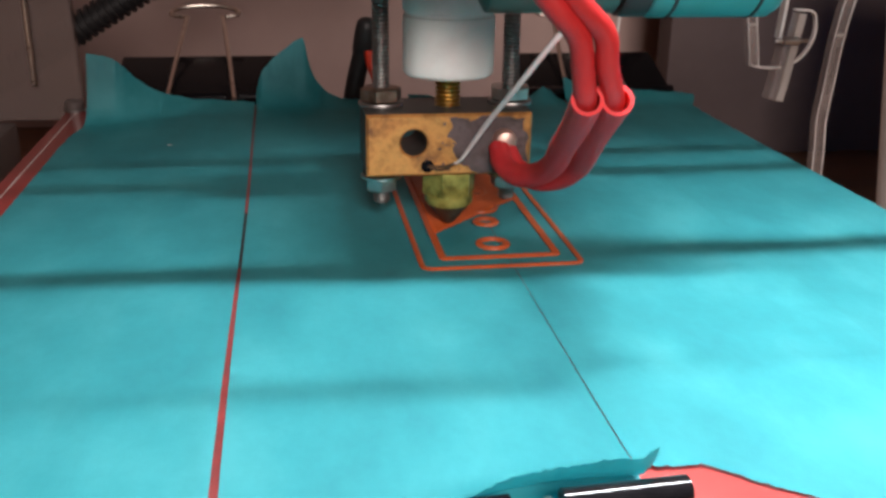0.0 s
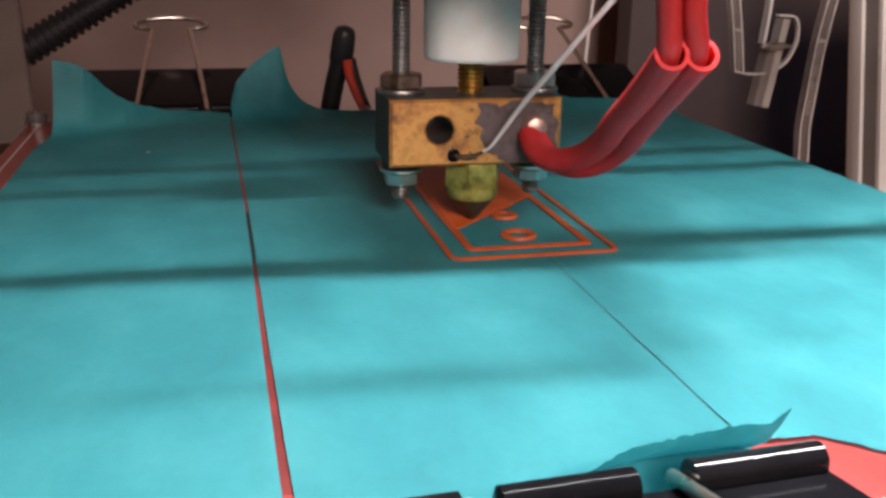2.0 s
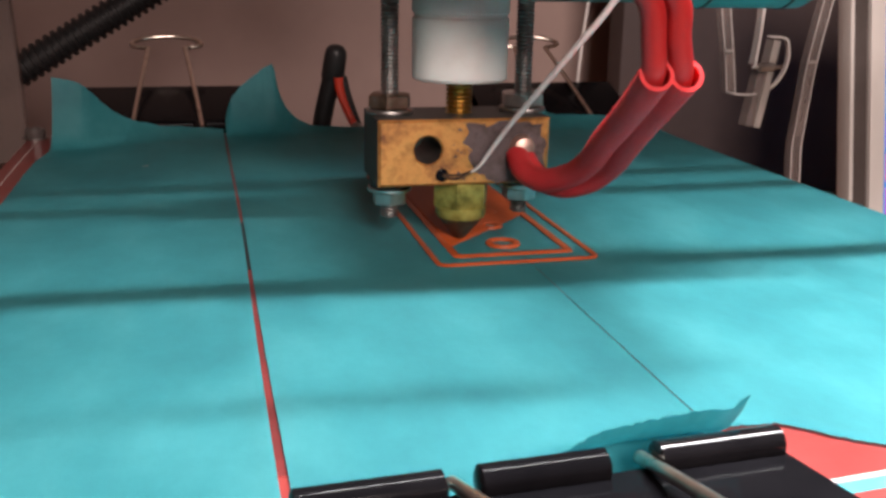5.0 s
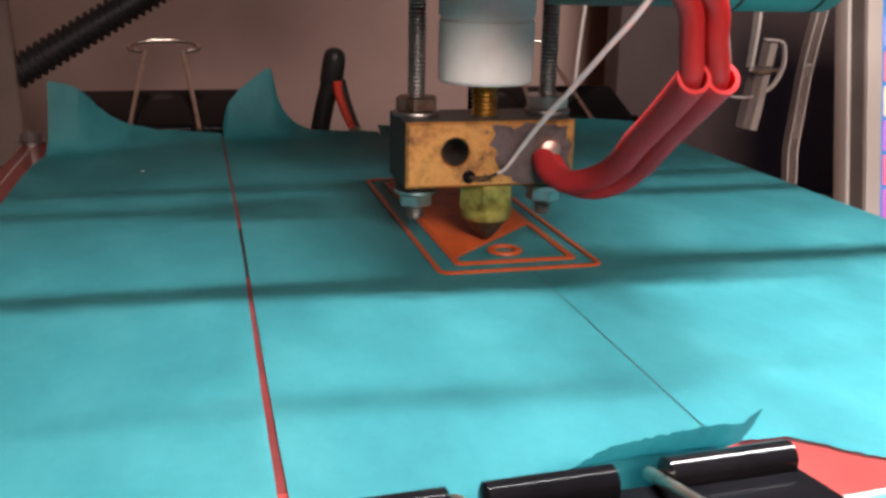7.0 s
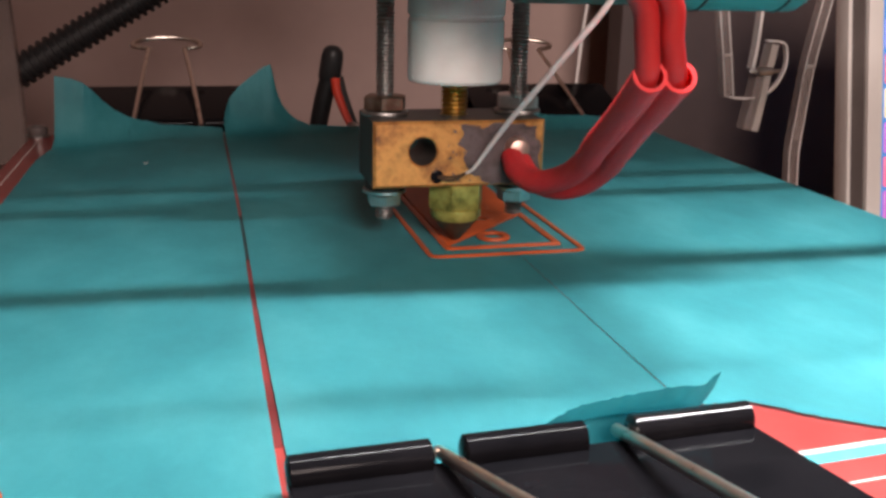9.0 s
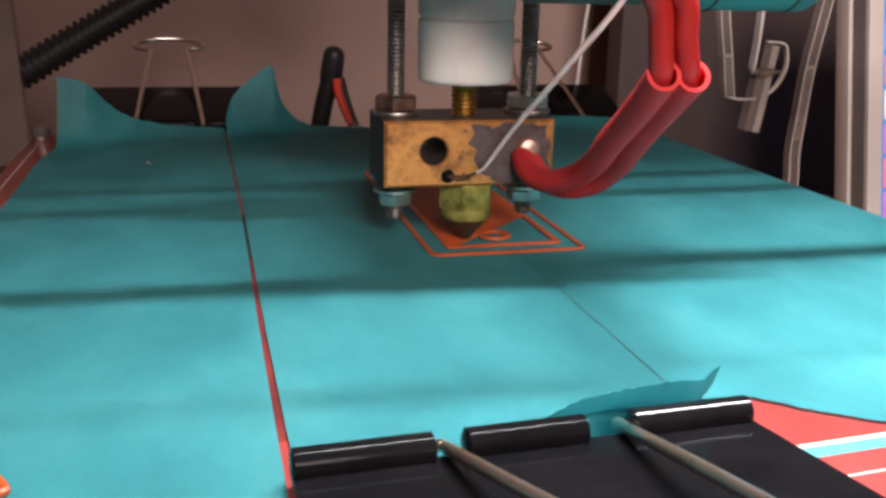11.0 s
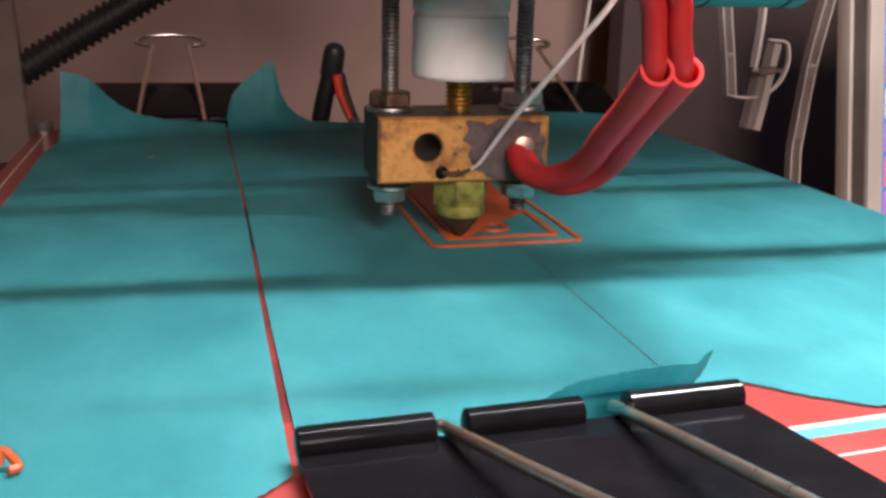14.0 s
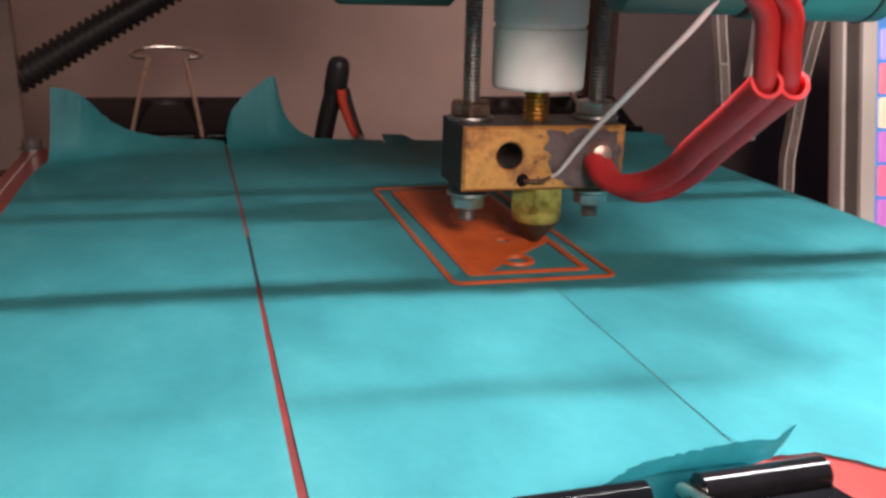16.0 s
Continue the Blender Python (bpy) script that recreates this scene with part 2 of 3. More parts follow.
def prism(points, z0, z1, bm=None, bevel=0.0):
    """A flat outline (x, y) raised from z0 to z1."""
    b = bm or bmesh.new()
    lo = [b.verts.new((x, y, z0)) for x, y in points]
    hi = [b.verts.new((x, y, z1)) for x, y in points]
    b.faces.new(lo[::-1])
    b.faces.new(hi)
    n = len(points)
    for i in range(n):
        b.faces.new((lo[i], lo[(i + 1) % n], hi[(i + 1) % n], hi[i]))
    if bevel:
        bmesh.ops.bevel(b, geom=list(b.edges), offset=bevel, segments=2, affect="EDGES")
    return b


def spline(points, n=8):
    """Catmull-Rom through the points."""
    ps = [Vector(p) for p in points]
    ps = [2 * ps[0] - ps[1], *ps, 2 * ps[-1] - ps[-2]]
    out = []
    for a, b, c, d in zip(ps, ps[1:], ps[2:], ps[3:]):
        for i in range(n):
            t = i / n
            out.append(0.5 * ((2 * b) + (c - a) * t + (2 * a - 5 * b + 4 * c - d) * t * t + (3 * b - a - 3 * c + d) * t ** 3))
    out.append(ps[-2])
    return out


def tube(points, radius, segs=14, bm=None, n=8, closed=False, hollow=0.0):
    """A round tube along a smooth path; radius may be a function of 0..1."""
    b = bm or bmesh.new()
    ps = spline(points, n) if n > 1 else [Vector(p) for p in points]
    up = Vector((0.13, 0.31, 0.94)).normalized()
    rings, inner = [], []
    for i, p in enumerate(ps):
        d = (ps[min(i + 1, len(ps) - 1)] - ps[max(i - 1, 0)]).normalized()
        if abs(d.dot(up)) > 0.95:
            up = Vector((1, 0.2, 0)).normalized()
        u = (up - d * up.dot(d)).normalized()
        w = d.cross(u)
        up = u
        r = radius(i / (len(ps) - 1)) if callable(radius) else radius
        rings.append([b.verts.new(p + r * (math.cos(2 * math.pi * k / segs) * u + math.sin(2 * math.pi * k / segs) * w)) for k in range(segs)])
        if hollow:
            inner.append([b.verts.new(p + hollow * (math.cos(2 * math.pi * k / segs) * u + math.sin(2 * math.pi * k / segs) * w)) for k in range(segs)])
    for a, c in zip(rings, rings[1:]):
        for k in range(segs):
            b.faces.new((a[k], a[(k + 1) % segs], c[(k + 1) % segs], c[k]))
    if hollow:
        for a, c in zip(inner, inner[1:]):
            for k in range(segs):
                b.faces.new((a[k], c[k], c[(k + 1) % segs], a[(k + 1) % segs]))
        for a, c in ((rings[0], inner[0]), (rings[-1], inner[-1])):
            for k in range(segs):
                b.faces.new((a[k], a[(k + 1) % segs], c[(k + 1) % segs], c[k]))
    else:
        b.faces.new(rings[0][::-1])
        b.faces.new(rings[-1])
    return b


def empty(name, label, category, group="", kind=""):
    return tagged(new(name), label, category, group, kind)


# ---- setting ----
def build_setting():
    tagged(part("table", box(-900, 900, -700, 420, -95, -75, 2), WOOD), "brown stained wooden table top under the printer", "table", kind="structure")
    tagged(part("wall_north", box(-900, 900, 420, 450, -700, 1500), WALL), "pinkish grey painted wall behind the printer", "wall", kind="structure")
    tagged(part("wall_south", box(-900, 900, -1230, -1200, -700, 1500), WALL), "plain painted wall", "wall", kind="structure")
    tagged(part("wall_west", box(-930, -900, -1230, 450, -700, 1500), WALL), "plain painted wall", "wall", kind="structure")
    tagged(part("wall_east", box(900, 930, -1230, 450, -700, 1500), WALL), "plain painted wall", "wall", kind="structure")
    tagged(part("ceiling", box(-930, 930, -1230, 450, 1500, 1530), WALL), "plain painted ceiling", "ceiling", kind="structure")
    tagged(part("floor", box(-930, 930, -1230, 450, -730, -700), WOOD), "brown wooden floor", "floor", kind="structure")
    tagged(part("side_board", box(156, 660, 314, 332, -75, 420, 1.5), DARK_PANEL), "dark brown upright board standing on the table", "board")


build_setting()


# ---- bed ----
BED = []          # every thing that rides on the bed
SEAMS = (-104.3, -56.1, -8.2, 39.6, 78.4)


def seam(k, y):
    """Where the k-th tape edge runs at the distance y."""
    return SEAMS[k] + (max(0, y - 72) * 0.13 if k == 0 else 0) + (-0.004 * min(y + 20, 0) * -1 if k == 1 else 0) - (0.03 * min(50, max(0, y - 20)) if k == 2 else 0) + (min(4.2, max(0, y - 98) * 0.5) if k == 4 else 0) + 0.15 * math.sin(y * 0.04 + k)


def tape_strip(k, gap0, gap1, back, front, seed, parent):
    """One strip of tape between two edges: a thin sheet from torn front to torn back edge; back(u), front(u) give (place, lift)."""
    rnd = random.Random(seed)
    bm = bmesh.new()
    nu = 80
    jag = [rnd.uniform(-0.22, 0.22) + 0.22 * math.sin(i * 0.41 + seed) for i in range(nu + 1)]
    grid = []
    for i in range(nu + 1):
        u = i / nu
        by, bz = back(u)
        fy, fz = front(u)
        prof = [(fy + jag[i], fz), (fy + 1.2, fz * 0.7), (fy + 3, fz * 0.35), (fy + 6, fz * 0.08), (fy + 9, 0)]
        lo, hi = fy + 9, by - 9
        prof += [(lo + (hi - lo) * q / 16, 0) for q in range(1, 16)]
        for q in range(0, 8):
            w = q / 7
            prof.append((hi + 9 * (w if bz < 6 else w ** 0.75), bz * w ** 1.7))
        prof[-1] = (by + jag[-i], bz + jag[i] * 0.4)
        col = []
        for y, z in prof:
            a = seam(k, y) + gap0 * (1 + max(0, -y - 20) * 0.011)
            b = seam(k + 1, y) - gap1 * (1 + max(0, -y - 20) * 0.011)
            wave = 0.015 * math.sin((a + (b - a) * u) * 0.31 + seed) * math.sin(y * 0.05) * min(1, 6 * u, 6 * (1 - u))
            col.append(bm.verts.new((a + (b - a) * u, y, z + wave + 0.07)))
        grid.append(col)
    for a, b in zip(grid, grid[1:]):
        for q in range(len(a) - 1):
            bm.faces.new((a[q], b[q], b[q + 1], a[q + 1]))
    bmesh.ops.solidify(bm, geom=bm.faces[:], thickness=0.14)
    return part("tape_strip", bm, TAPE, parent)


def ramp(*stops):
    return lambda u: tuple(float(np.interp(u, [s[0] for s in stops], [s[i] for s in stops])) for i in (1, 2))


def build_bed():
    bed = empty("print_bed", "red heated print bed covered with strips of teal masking tape", "print bed")
    board = part("heater_board", box(-111, 79, -123, 113.5, -2.0, -0.35, 0.3), RED_PCB, bed, "glossy red circuit board")
    part("support_plate", box(-106, 75, -112, 106, -9.0, -3.4, 0.6), BLACK_PLASTIC, bed, "dark carrier plate")
    for x in (-108.0, 76.5):
        part("printed_line", box(x - 0.16, x + 0.16, -110, 108, -0.36, -0.3), SILK, board)
    for x, y in ((-109, 110.5),):
        sc = part("screw", lathe([(2.6, 0), (2.8, 0.4), (2.8, 2.2), (2.3, 2.7), (1.3, 2.75), (1.2, 1.6)], x, y, 20), GREY_METAL, bed, "dark steel socket-head screw")
        part("washer", lathe([(3.6, -0.34), (3.6, 0.02)], x, y, 20), STEEL, sc)
    # first white line is a painted highlight on the teal glass edge
    for name, w0, w1, mat in (("printed_line", 0.0, 0.7, SILK), ("printed_field", 0.9, 2.9, TAPE), ("printed_line", 7.0, 7.3, SILK)):
        ln = part(name, box(0, 80, -w1, -w0, -0.36, -0.28), mat, board)
        ln.matrix_local = pose(-4 * MM, -106.6 * MM, 0, 0, 0, 4)
    part("printed_line", box(-100, -52, -118.6, -117.4, -0.36, -0.29), SILK, board)
    part("gap_shade", box(-57.5, -54.8, -94, -24.1, -0.36, -0.3), GAP_RED, board, "red board in the gap, darkened as shade")
    # one stretch of the gap is near black
    part("dark_strip", box(-57.3, -55.0, -24, 7, -0.36, -0.28), BLACK_PLASTIC, board, "dark strip in the gap")
    tape_strip(0, 0.0, 0.3, ramp((0, 96, 18.6), (0.05, 96.2, 18.3), (0.1, 96.6, 17.7), (0.16, 97, 16.4), (0.21, 97.8, 14.4), (0.26, 99, 11.3), (0.32, 100.5, 8.4), (0.38, 102, 6.6), (0.47, 104, 4.9), (0.6, 106, 3.2), (0.8, 108, 2.4), (1, 109, 1.5)), ramp((0, -117, 0.0), (0.75, -115, 0), (0.9, -111.5, 0), (1, -106.5, 0)), 3, bed)
    tape_strip(1, 0.3, 0.065, ramp((0, 110, 4), (0.015, 110.6, 7.0), (0.04, 111, 10.2), (0.1, 112, 13.2), (0.17, 113, 16.0), (0.26, 114, 18.8), (0.32, 114, 20.1), (0.335, 113.6, 15.5), (0.355, 113, 11.2), (0.385, 112.5, 7.7), (0.43, 112, 5.0), (0.475, 111.5, 3.2), (0.55, 111, 1.9), (0.65, 111, 1.3), (1, 110, 0.9)), ramp((0, -107.5, 0.2), (0.3, -105, 0.8), (0.36, -105, 2.0), (0.4, -104.4, 1.6), (0.46, -103.6, 2.7), (0.52, -103, 3.8), (0.62, -102, 5.0), (0.75, -101.4, 5.9), (0.9, -101.4, 6.2), (0.95, -101.6, 6.4), (0.975, -102.6, 8.4), (0.985, -101.2, 5.8), (1.0, -98.5, 2.8)), 5, bed)
    tape_strip(2, 0.065, 0.0, ramp((0, 111, 2.5), (0.13, 111, 2.5), (0.2, 110, 0.8), (0.6, 109, 0.4), (0.74, 109.5, 0.5), (0.8, 110, 2.2), (0.87, 110.5, 4.6), (0.92, 110.2, 3.4), (0.96, 109.5, 1.2), (1, 109, 0.4)), ramp((0, -94, 0.2), (0.17, -94.5, 0.0), (0.4, -103.5, 0), (1, -109, 0)), 8, bed)
    tape_strip(3, 0.0, 0.0, ramp((0, 110.5, 7.6), (0.03, 110.5, 7.2), (0.08, 110, 5.6), (0.12, 109.8, 4.4), (0.2, 109.6, 3.8), (0.5, 109.5, 3.5), (0.8, 109, 2.5), (0.93, 109, 2.2), (1, 108.6, 1.8)), ramp((0, -109, 0), (1, -109, 0)), 11, bed)
    part("tape_scrap", prism([(-52, -107.5), (-8.6, -105.2), (-8.4, -90), (-30, -89), (-52, -91)], -0.3, -0.1), TAPE, bed, "scrap of tape under the lifted edge")
    BED.append(bed)


build_bed()


def binder_clip(tilt, lean):
    """A two-inch clip: spine towards +y, jaws biting towards -y; the upper handle swings up by tilt degrees."""
    clip = empty("binder_clip", "large black binder clip with wire handles gripping the bed edge", "binder clip", "clips on the bed")
    bm = bmesh.new()
    w, t = 25.5, 0.9
    outer = [(0, 1.5), (23.2, 10.2), (25.6, 10.4), (25.6, -17), (23.2, -16.6), (0, -3.6)]
    inner = [(0, 0.6), (23.4, 9.2), (24.6, 9.3), (24.6, -16), (23.4, -15.6), (0, -2.7)]
    rings = []
    for x in (-w, w):
        rings.append([[bm.verts.new((x, y, z)) for y, z in o] for o in (outer, inner)])
    for j in range(5):
        bm.faces.new((rings[0][0][j], rings[0][0][j + 1], rings[1][0][j + 1], rings[1][0][j]))
        bm.faces.new((rings[0][1][j], rings[1][1][j], rings[1][1][j + 1], rings[0][1][j + 1]))
        for r in rings:
            bm.faces.new((r[0][j], r[1][j], r[1][j + 1], r[0][j + 1]))
    for j in (0, 5):
        bm.faces.new((rings[0][0][j], rings[1][0][j], rings[1][1][j], rings[0][1][j]))
    part("body", bm, BLACK_CLIP, clip)
    for x0, x1, skin in ((-25.5, -10.9, BLACK_EDGE), (-5.8, 7.8, BLACK_CLIP), (10.9, 25.5, BLACK_CLIP)):
        roll = part("rolled_edge", lathe([(1.2, x0), (1.75, x0 + 0.3), (1.75, x1 - 0.3), (1.2, x1)], axis="x", segs=18), skin, clip)
        roll.matrix_local = pose(0, -0.6 * MM, 2.1 * MM)
    h = [(-9.9, 0, 0), (-9.85, 0.3, 0), (-8.2, 20, 0), (-6.0, 42, 0), (-5.9, 44.6, 0), (-10.2, 46.0, 0), (-10.9, 48.0, 0), (-8.2, 50.4, 0), (-4, 51.7, 0), (0, 52, 0), (4, 51.7, 0), (8.2, 50.4, 0), (10.9, 48.0, 0), (10.2, 46.0, 0), (5.9, 44.6, 0), (6.0, 42, 0), (8.2, 20, 0), (9.85, 0.3, 0), (9.9, 0, 0)]
    h = [(x, y * 0.95, z) for x, y, z in h]
    hd = part("handle", tube(h, 0.7, 10, n=5), NICKEL, clip, "bent nickel wire handle")
    hd.matrix_local = pose(0, -0.6 * MM, 2.1 * MM, tilt, 0, lean)
    lo = part("handle", tube(h, 0.7, 10, n=5), NICKEL, clip, "bent nickel wire handle")
    lo.matrix_local = pose(0, -0.6 * MM, -4.0 * MM, -28, 0, 0)
    return clip


def build_clips():
    a = binder_clip(27, 0)
    b = binder_clip(27, 0)
    c = binder_clip(30, 0)
    homes = [(a, pose(-72.6 * MM, 113 * MM, 0.2 * MM)), (b, pose(52.0 * MM, 113 * MM, 0.2 * MM)), (c, pose(-31.2 * MM, -104.2 * MM, 0.6 * MM, 0, 0, 180 + 2.7) @ pose(0, 0, 0, -15, 0, 0))]
    for ob, m in homes:
        holder.append((ob, m))


holder = []
build_clips()


def build_print():
    pr = empty("printed_part", "thin orange plastic first layer being printed on the tape", "3d print")
    z0, z1 = 0.1, 0.55

    def loop(x0, x1, y0, y1, w, r):
        bm = bmesh.new()
        pts = []
        for cx, cy, a0 in ((x1 - r, y1 - r, 0), (x0 + r, y1 - r, 90), (x0 + r, y0 + r, 180), (x1 - r, y0 + r, 270)):
            for k in range(5):
                a = radians(a0 + 22.5 * k)
                pts.append((cx + r * math.cos(a), cy + r * math.sin(a), 0.33))
        pts.append(pts[0])
        tube(pts, w / 2, 10, bm, n=1)
        bmesh.ops.scale(bm, vec=(1, 1, 0.62), verts=bm.verts, space=Matrix.Translation((0, 0, -0.1)))
        return bm

    part("skirt_line", loop(-24.3, 4.6, -29.8, 44.5, 1.05, 1.6), ORANGE, pr)
    for k in range(2):
        part("outline", loop(-20.4 + 0.6 * k, 1.4 - 0.6 * k, -25.3 + 0.6 * k, 41.0 - 0.6 * k, 0.85, 0.8), ORANGE, pr)
    holes = ((-9.6, -18.5, 2.9), (-8.4, -5.8, 2.3), (-8.0, 3.4, 3.6), (-9.0, 13.5, 4.4))
    for hx, hy, r in holes[:2]:
        for k in range(2):
            part("hole_ring", tube([(hx + (r - 0.6 * k) * math.cos(2 * math.pi * i / 28), hy + (r - 0.6 * k) * math.sin(2 * math.pi * i / 28), 0.33) for i in range(29)], 0.36, 8, n=1), ORANGE, pr)
    for hx, hy, r in holes[2:]:
        part("hole_ring", tube([(hx + r * math.cos(2 * math.pi * i / 28), hy + r * math.sin(2 * math.pi * i / 28), 0.4) for i in range(29)], 0.4, 8, n=1), ORANGE, pr)
    # diagonal strands: x - y = c
    X0, X1, Y0, Y1 = -19.6, 0.6, -24.6, 40.2

    def strand(c):
        xa, xb = max(X0, Y0 + c), min(X1, Y1 + c)
        if xb - xa < 0.4:
            return []
        segs = [(xa, xb)]
        for hx, hy, r in holes[:2]:
            out = []
            d = (hx - hy - c) / math.sqrt(2)
            for a, b in segs:
                if abs(d) < r - 0.8:
                    mid = (hx + hy + c) / 2
                    half = math.sqrt((r - 0.6) ** 2 - d * d) / math.sqrt(2)
                    out += [(a, mid - half), (mid + half, b)]
                else:
                    out.append((a, b))
            segs = [s for s in out if s[1] - s[0] > 0.4]
        bm = bmesh.new()
        for a, b in segs:
            tube([(a, a - c, 0.27), (b, b - c, 0.27)], 0.42, 8, bm, n=1)
        return bm

    step = 0.92
    c = -X1 * 0 - 59.5
    done = bmesh.new()
    later = []
    start = SWEEP[0][1] + 4.0
    while c < 7.5:
        if c < start:
            xa, xb = max(X0, Y0 + c), min(X1, Y1 + c)
            if xb - xa > 0.4:
                tube([(xa, xa - c, 0.27), (xb, xb - c, 0.27)], 0.44, 8, done, n=1)
        else:
            bm = strand(c)
            if bm:
                later.append((c, part("strand", bm, ORANGE, pr)))
        c += step
    for x, y, w in ((-9.2, 37.4, 1.6), (-8.4, 25.2, 2.2), (-6.8, 12.2, 1.4)):
        part("slot", box(x - w / 2, x + w / 2, y - 0.35, y + 0.35, 0.6, 0.76, 0.05), SOOT, pr, "dark slot in the fill")
    tagged(part("filled_area", done, ORANGE, pr), kind="stuff")
    BED.append(pr)
    return later


STRANDS = build_print()


def build_bed_wiring():
    cab = empty("bed_cable", "black sleeved cable with a red wire soldered to the bed", "cable")
    part("sleeve", tube([(-27.0, 120, -8), (-26.2, 120, 0), (-24.6, 120, 8), (-22.8, 120, 15), (-22.0, 120, 20)], 2.9, 20), BLACK_PLASTIC, cab, "black sleeved cable")
    hood = part("hood", lathe([(2.6, -4.6), (3.45, -5.2), (3.6, -4.4), (3.5, 0), (3.45, 2.2), (3.1, 3.9), (2.2, 5.0), (0.9, 5.5)], segs=28), BLACK_PLASTIC, cab, "rounded black shrink cap")
    hood.matrix_local = pose(-21.9 * MM, 119.4 * MM, 19.8 * MM, 6, 8, 0)
    part("black_wire", tube([(-19.6, 118.6, 15.5), (-18.4, 117.6, 10), (-16.6, 116, 4), (-15.4, 114.6, 0.6)], 1.3, 12), BLACK_PLASTIC, cab, "black wire")
    part("red_wire", tube([(-21.2, 116.4, 15.4), (-20.8, 116.0, 11.5), (-19.4, 115.2, 7), (-17.8, 114.2, 3), (-17.0, 113.6, 1.4)], lambda u: 1.45 - 0.35 * u, 12), BRIGHT_RED, cab, "bright red wire")
    part("solder_joint", lathe([(2.0, -0.4), (1.8, 0.9), (1.0, 1.9), (0.3, 2.2)], -16.4, 112.6, 14), ZINC, cab, "shiny solder blob")
    BED.append(cab)
    cr = part("plastic_crumb", tube([(-85.2, -100.5, 0.9), (-84.8, -99.7, 2.1), (-83.9, -100.1, 1.4), (-83.2, -101.0, 0.8), (-84, -101.6, 0.8)], 0.48, 8, n=4), ORANGE)
    sp = part("plastic_fleck", tube([(-77.4, 63.2, 0.25), (-76.8, 63.5, 0.28), (-76.2, 63.4, 0.25)], 0.06, 8, n=4), WHITE_CORD)
    BED.append(tagged(sp, "tiny pale fleck of plastic lying on the tape", "fleck"))
    th = part("plastic_thread", tube([(-52.6, 111.4, 6.6), (-54.2, 111.2, 8.2), (-53.9, 111.4, 9.8), (-52.2, 112.2, 11.2), (-49.6, 113.4, 14.2)], 0.2, 8, n=6), ORANGE)
    BED.append(tagged(th, "fine orange plastic thread caught on the torn tape", "thread"))
    BED.append(tagged(cr, "small orange plastic crumb lying on the tape", "crumb"))


build_bed_wiring()


# ---- print head ----
def threaded(x, y, z0, z1, r=1.7, pitch=0.72, bm=None):
    prof, z = [(r * 0.8, z0)], z0 + 0.1
    while z < z1 - pitch:
        prof += [(r * 0.8, z), (r, z + pitch * 0.42), (r, z + pitch * 0.58)]
        z += pitch
    prof.append((r * 0.8, z1))
    return lathe(prof, x, y, 16, bm)


def hexnut(x, y, z0, z1, flats, turn=0):
    b = bmesh.new()
    r = flats / math.sqrt(3)
    lathe([(r * 0.86, z0), (r, z0 + 0.3), (r, z1 - 0.3), (r * 0.86, z1)], 0, 0, 6, b)
    bmesh.ops.rotate(b, verts=b.verts, cent=(0, 0, 0), matrix=Matrix.Rotation(radians(turn), 3, "Z"))
    bmesh.ops.translate(b, verts=b.verts, vec=(x, y, 0))
    return b


def heater_block_mesh(x0, x1, y0, y1, z0, z1, hx, hz, hr):
    """A block with one hole bored through it from front to back; the front keeps its own finish."""
    bm = bmesh.new()
    n, rings = 40, []
    cx, cz, e = hx, hz, 0.5

    def rim(k, inset):
        a = 2 * math.pi * k / n
        dx, dz = math.cos(a), math.sin(a)
        ts = []
        if dx > 1e-6: ts.append((x1 - inset - cx) / dx)
        if dx < -1e-6: ts.append((x0 + inset - cx) / dx)
        if dz > 1e-6: ts.append((z1 - inset - cz) / dz)
        if dz < -1e-6: ts.append((z0 + inset - cz) / dz)
        t = min(ts)
        return cx + dx * t, cz + dz * t

    def snap(pts, inset):
        for c in ((x0 + inset, z0 + inset), (x1 - inset, z0 + inset), (x1 - inset, z1 - inset), (x0 + inset, z1 - inset)):
            i = min(range(n), key=lambda k: (pts[k][0] - c[0]) ** 2 + (pts[k][1] - c[1]) ** 2)
            pts[i] = c
        return pts

    circle = [(cx + hr * math.cos(2 * math.pi * k / n), cz + hr * math.sin(2 * math.pi * k / n)) for k in range(n)]
    big = [(cx + (hr + 0.3) * math.cos(2 * math.pi * k / n), cz + (hr + 0.3) * math.sin(2 * math.pi * k / n)) for k in range(n)]
    o_in, o_out = snap([rim(k, e) for k in range(n)], e), snap([rim(k, 0) for k in range(n)], 0)
    seq = [(circle, y0 + 0.3), (big, y0), (o_in, y0), (o_out, y0 + e), (o_out, y1 - e), (o_in, y1), (big, y1), (circle, y1 - 0.3)]
    vs = [[bm.verts.new((x, y, z)) for x, z in pts] for pts, y in seq]
    for j in range(len(vs)):
        a, b = vs[j], vs[(j + 1) % len(vs)]
        for k in range(n):
            f = bm.faces.new((a[k], a[(k + 1) % n], b[(k + 1) % n], b[k]))
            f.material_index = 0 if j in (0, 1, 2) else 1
    return bm


NOZZLE_Y = -3.0


